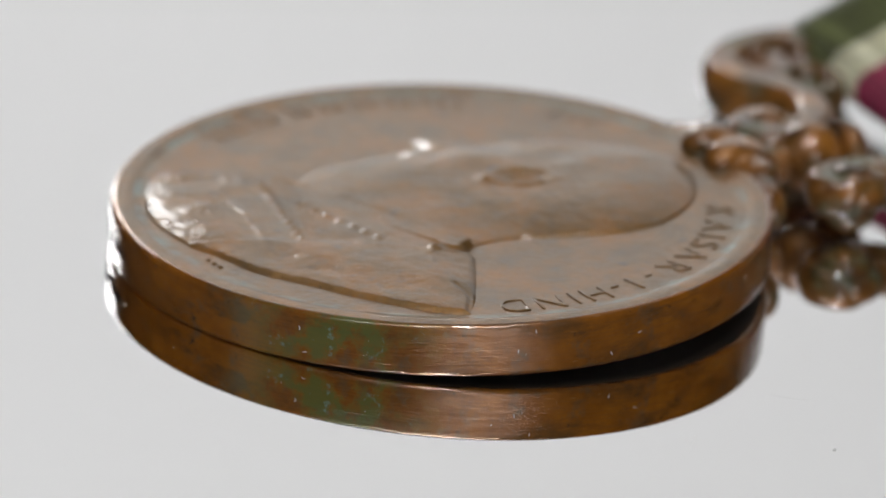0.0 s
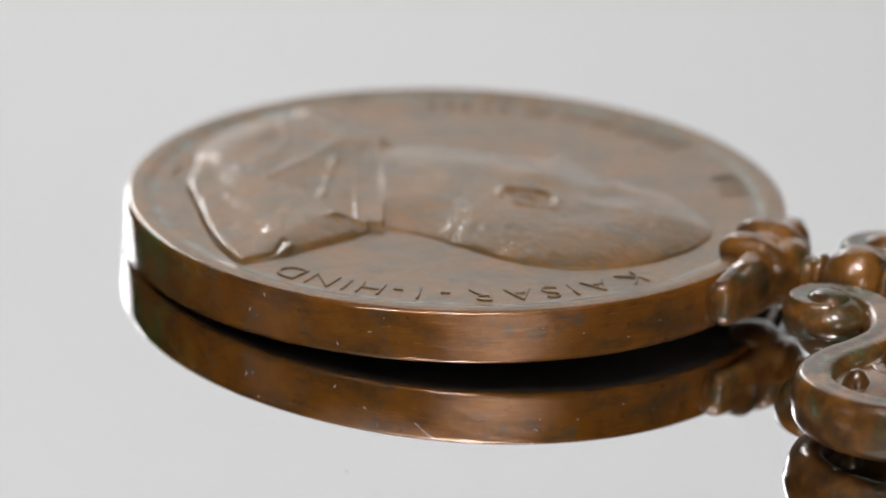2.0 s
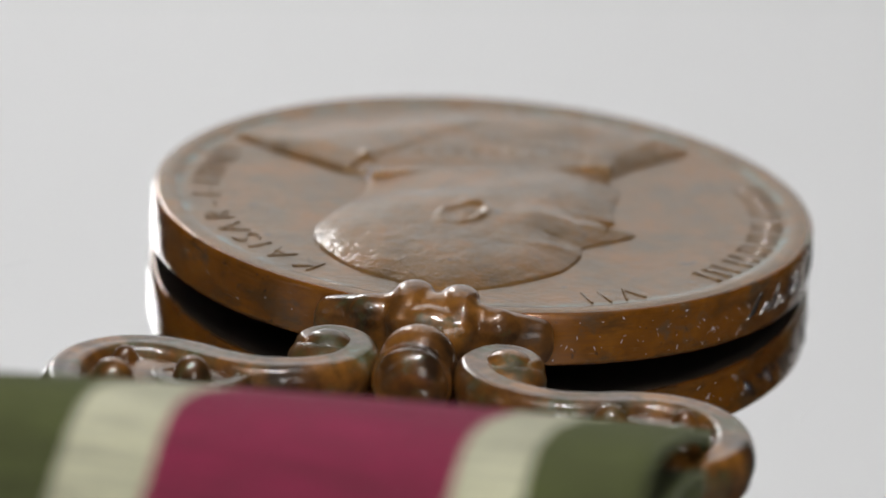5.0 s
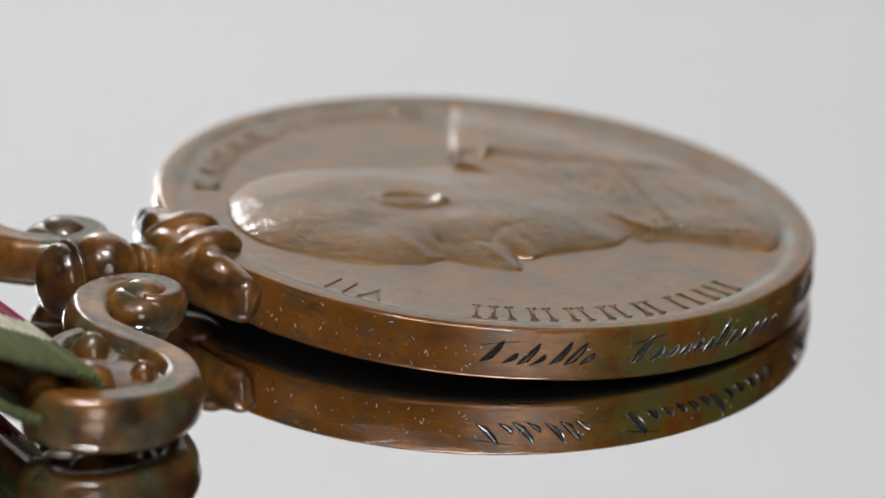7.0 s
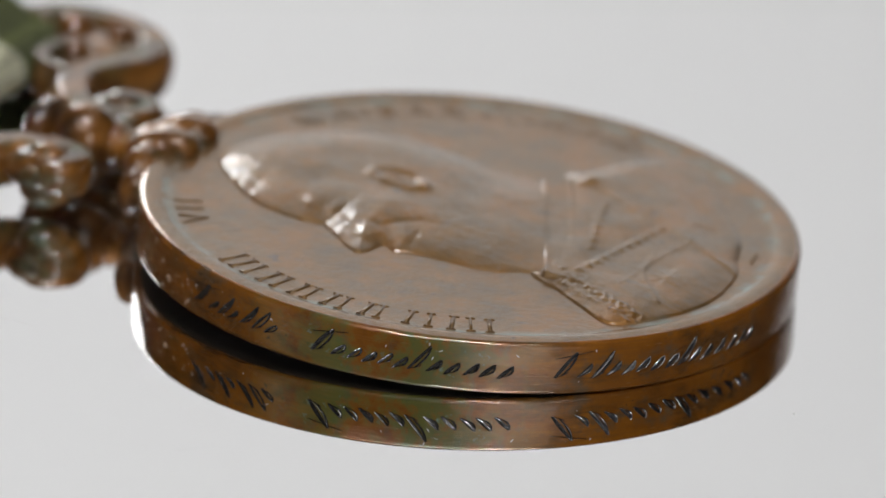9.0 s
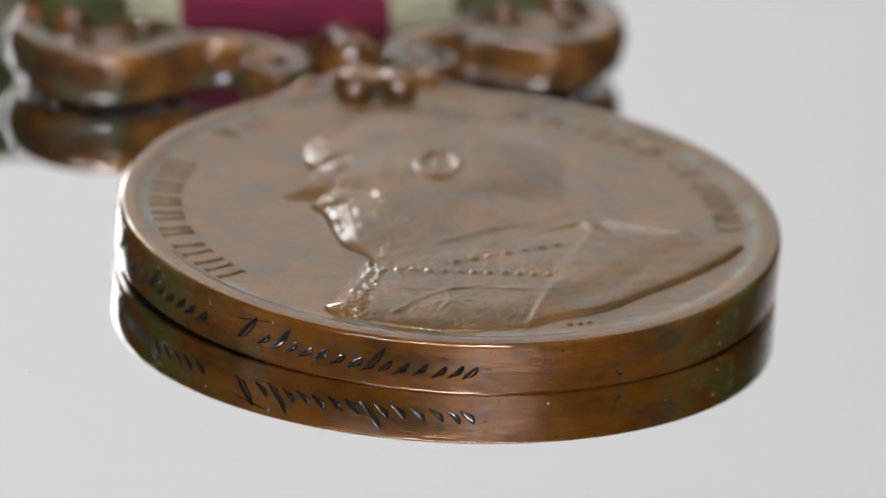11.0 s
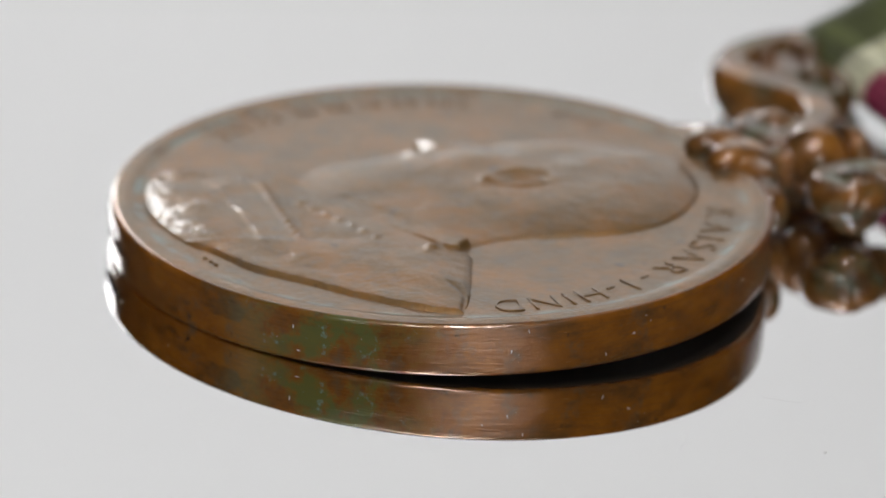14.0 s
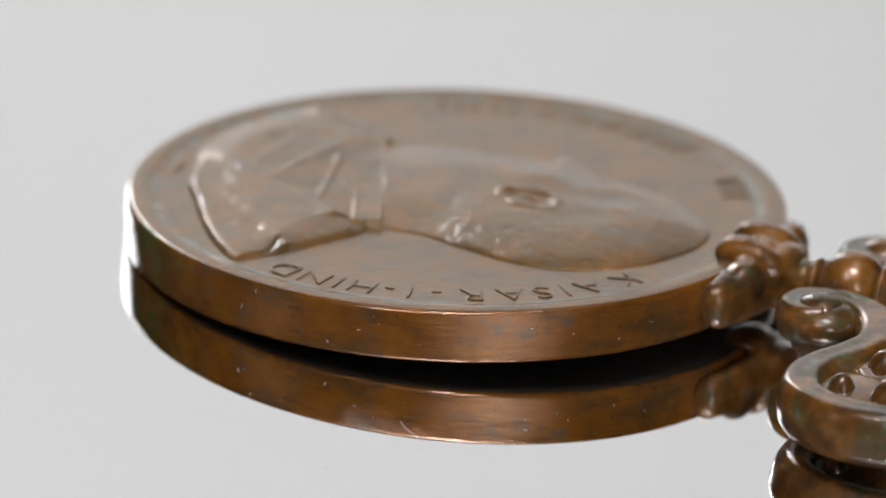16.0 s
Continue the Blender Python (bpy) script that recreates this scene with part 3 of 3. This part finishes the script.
def sweep(path, wide, tall, centre):
    """A band on edge along a line in the medal's plane, with a groove down its side and a hollow along its top."""
    m = 28
    verts, faces = [], []
    n = len(path)
    tan = np.gradient(path, axis=0)
    tan /= np.linalg.norm(tan, axis=1)[:, None]
    for k in range(n):
        f = k / (n - 1)
        w = wide(f)
        t = tall(f)
        nx, ny = -tan[k, 1], tan[k, 0]
        for j in range(m):
            a = 2 * math.pi * j / m
            x = math.copysign(abs(math.cos(a)) ** 1.0, math.cos(a))
            z = math.copysign(abs(math.sin(a)) ** 0.95, math.sin(a))
            xs = x * (1 - 0.12 * math.exp(-((z + 0.3) / 0.09) ** 2))
            zs = z * (1 - 0.22 * math.exp(-(x / 0.5) ** 2)) if z > 0 else z
            verts.append(((path[k, 0] + nx * xs * w) * MM, (path[k, 1] + ny * xs * w) * MM, (centre(f) + zs * t) * MM))
    for k in range(n - 1):
        faces += [(k * m + j, k * m + (j + 1) % m, (k + 1) * m + (j + 1) % m, (k + 1) * m + j) for j in range(m)]
    faces += [tuple(range(m))[::-1], tuple((n - 1) * m + j for j in range(m))]
    return verts, faces


def scroll(parent, side):
    line = [(5.7, 23.7), (6.0, 22.8), (5.1, 21.8), (3.8, 22.1), (3.2, 23.7), (3.9, 25.6), (5.6, 26.9), (8.0, 27.5), (10.2, 27.0), (12.0, 26.1), (14.0, 25.8), (16.1, 26.5), (17.6, 28.4), (18.0, 31.0), (17.1, 33.3), (15.4, 33.9)]
    path = spline(line, 0.22) * np.array([0.955 * side, 1.0])
    v, f = sweep(path, lambda f: 0.70 + 0.66 * math.sin(math.pi * min(0.72, 0.02 + f * 0.98)) ** 0.7,
                 lambda f: 1.25 + 0.55 * min(1, f * 2.2), lambda f: -1.35 - 0.75 * min(1, f * 1.8))
    if side < 0:
        f = [q[::-1] for q in f]
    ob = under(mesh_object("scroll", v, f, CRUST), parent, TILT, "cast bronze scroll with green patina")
    # inner curls
    curl = spline([(8.3, 27.8), (8.4, 29.4), (9.7, 30.9), (11.8, 30.8), (12.6, 29.4), (11.6, 28.5)], 0.22) * np.array([side, 1.0])
    v, f = sweep(curl, lambda f: 0.62, lambda f: 1.55, lambda f: -2.1)
    if side < 0:
        f = [q[::-1] for q in f]
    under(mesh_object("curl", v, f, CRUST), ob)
    bm = bmesh.new()
    blob(bm, (4.8 * side, 23.6, -1.5), (2.0, 2.0, 1.2), 0, 4)
    blob(bm, (13.4 * side, 29.4, -2.2), (3.8, 3.6, 1.35), 0, 4)
    blob(bm, (10.5 * side, 28.8, -2.2), (2.6, 2.0, 1.3), 0, 4)
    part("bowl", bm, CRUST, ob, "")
    for (u, w, r, top) in ((4.75, 23.3, 1.65, 0.05), (14.6, 34.0, 1.1, -0.28), (14.6, 31.2, 1.25, 0.1), (10.8, 29.4, 1.1, 0.05), (14.5, 28.3, 0.85, -0.2)):
        bm = bmesh.new()
        blob(bm, (u * side, w, top - 1.6), (r, r, 1.6), 0, 4)
        blob(bm, (u * side, w, top - 2.4), (r * 0.96, r * 0.96, 1.5), 0, 3)
        part("knob", bm, CAST, ob, "")


def ribbon_part(parent):
    bar = spline([(-16.6, 33.8), (0.0, 33.8), (16.6, 33.8)], 1.0)
    v, f = sweep(bar, lambda f: 0.8, lambda f: 0.9, lambda f: -2.4)
    under(mesh_object("ribbon_bar", v, f, CAST), parent, TILT)
    # side view of the doubled ribbon: along the medal's axis and up
    upper = [(31.8, -1.6), (33.2, -1.0), (40.0, 1.6), (48.0, 4.7), (56.0, 7.8), (61.0, 9.6), (65.0, 10.5), (69.0, 10.2), (74.0, 8.4), (78.5, 5.2), (81.5, 1.6)]
    lower = [(79.5, 0.8), (76.5, 3.6), (72.5, 5.6), (67.0, 6.2), (58.0, 4.6), (48.0, 2.0), (40.0, -1.0), (35.6, -3.4), (32.4, -3.6), (31.4, -2.7), (31.8, -1.6)]
    line = spline(upper[::-1][:-1] + lower[::-1], 0.075)
    tan = np.gradient(line, axis=0)
    tan /= np.linalg.norm(tan, axis=1)[:, None]
    nor = np.stack([-tan[:, 1], tan[:, 0]], 1)
    s = np.concatenate([[0], np.cumsum(np.linalg.norm(np.diff(line, axis=0), axis=1))])
    rip = 0.19 * np.sin(2 * np.pi * s / 0.42)
    us = np.linspace(-16.4, 16.2, 25)
    verts, faces = [], []
    nu, n = len(us), len(line)
    for off in (0.12, -0.12):
        for k in range(n):
            y, z = line[k] + nor[k] * (off + math.copysign(1, off) * rip[k])
            sag = 0.25 * math.sin(s[k] * 0.11)
            droop = 0.2 * min(1.0, max(0.0, (y - 44) / 16)) * min(1.0, max(0.0, (90 - y) / 16))
            for u in us:
                skew = 1.1 * min(1.0, max(0.0, (56 - y) / 23))
                pinch = 1.0 - 0.07 * min(1.0, max(0.0, (42 - y) / 8))
                lift = (0.9 - 0.034 * u) * min(1.0, max(0.0, (62 - y) / 14))
                verts.append(((u * pinch - skew * 0.8) * MM, y * MM, (z + lift + sag * (u / 17) ** 2 - droop * max(0.0, (u - 4.0) / 12.0) ** 2) * MM))
    for k in range(n - 1):
        for j in range(nu - 1):
            a = k * nu + j
            faces += [(a, a + 1, a + nu + 1, a + nu), (n * nu + a, n * nu + a + nu, n * nu + a + nu + 1, n * nu + a + 1)]
        for j in (0, nu - 1):
            a = k * nu + j
            faces.append((a, a + nu, n * nu + a + nu, n * nu + a))
    ob = mesh_object("ribbon", verts, faces, RIBBON)
    layer = ob.data.uv_layers.new(name="weave")
    for loop in ob.data.loops:
        k = loop.vertex_index
        layer.data[loop.index].uv = ((us[k % nu] + 20.0) / 40.0, s[(k // nu) % n] * 0.01)
    under(ob, parent, TILT, "ribbed ribbon, maroon with cream and dark green edge stripes")


def medal():
    ob = tagged(new("medal"), "old bronze medal with striped ribbon lying on a mirror", "medal")
    d = disc(ob)
    portrait(d)
    legend(d)
    inscription(d, 150.2, 170.5, 1, 1.25)
    inscription(d, 176.5, 210.0, 2, 1.45)
    inscription(d, 218.0, 260.5, 3, 1.45)
    lint(d)
    claw(ob)
    neck(ob)
    scroll(ob, 1)
    scroll(ob, -1)
    ribbon_part(ob)
    return ob


studio()
plate = turntable()
award = medal()


def motions():
    rows = [(t, pose(0, 0, 0, 0, 0, a)) for t, a in SPIN]
    walk(plate, rows)
    walk(award, rows)


motions()
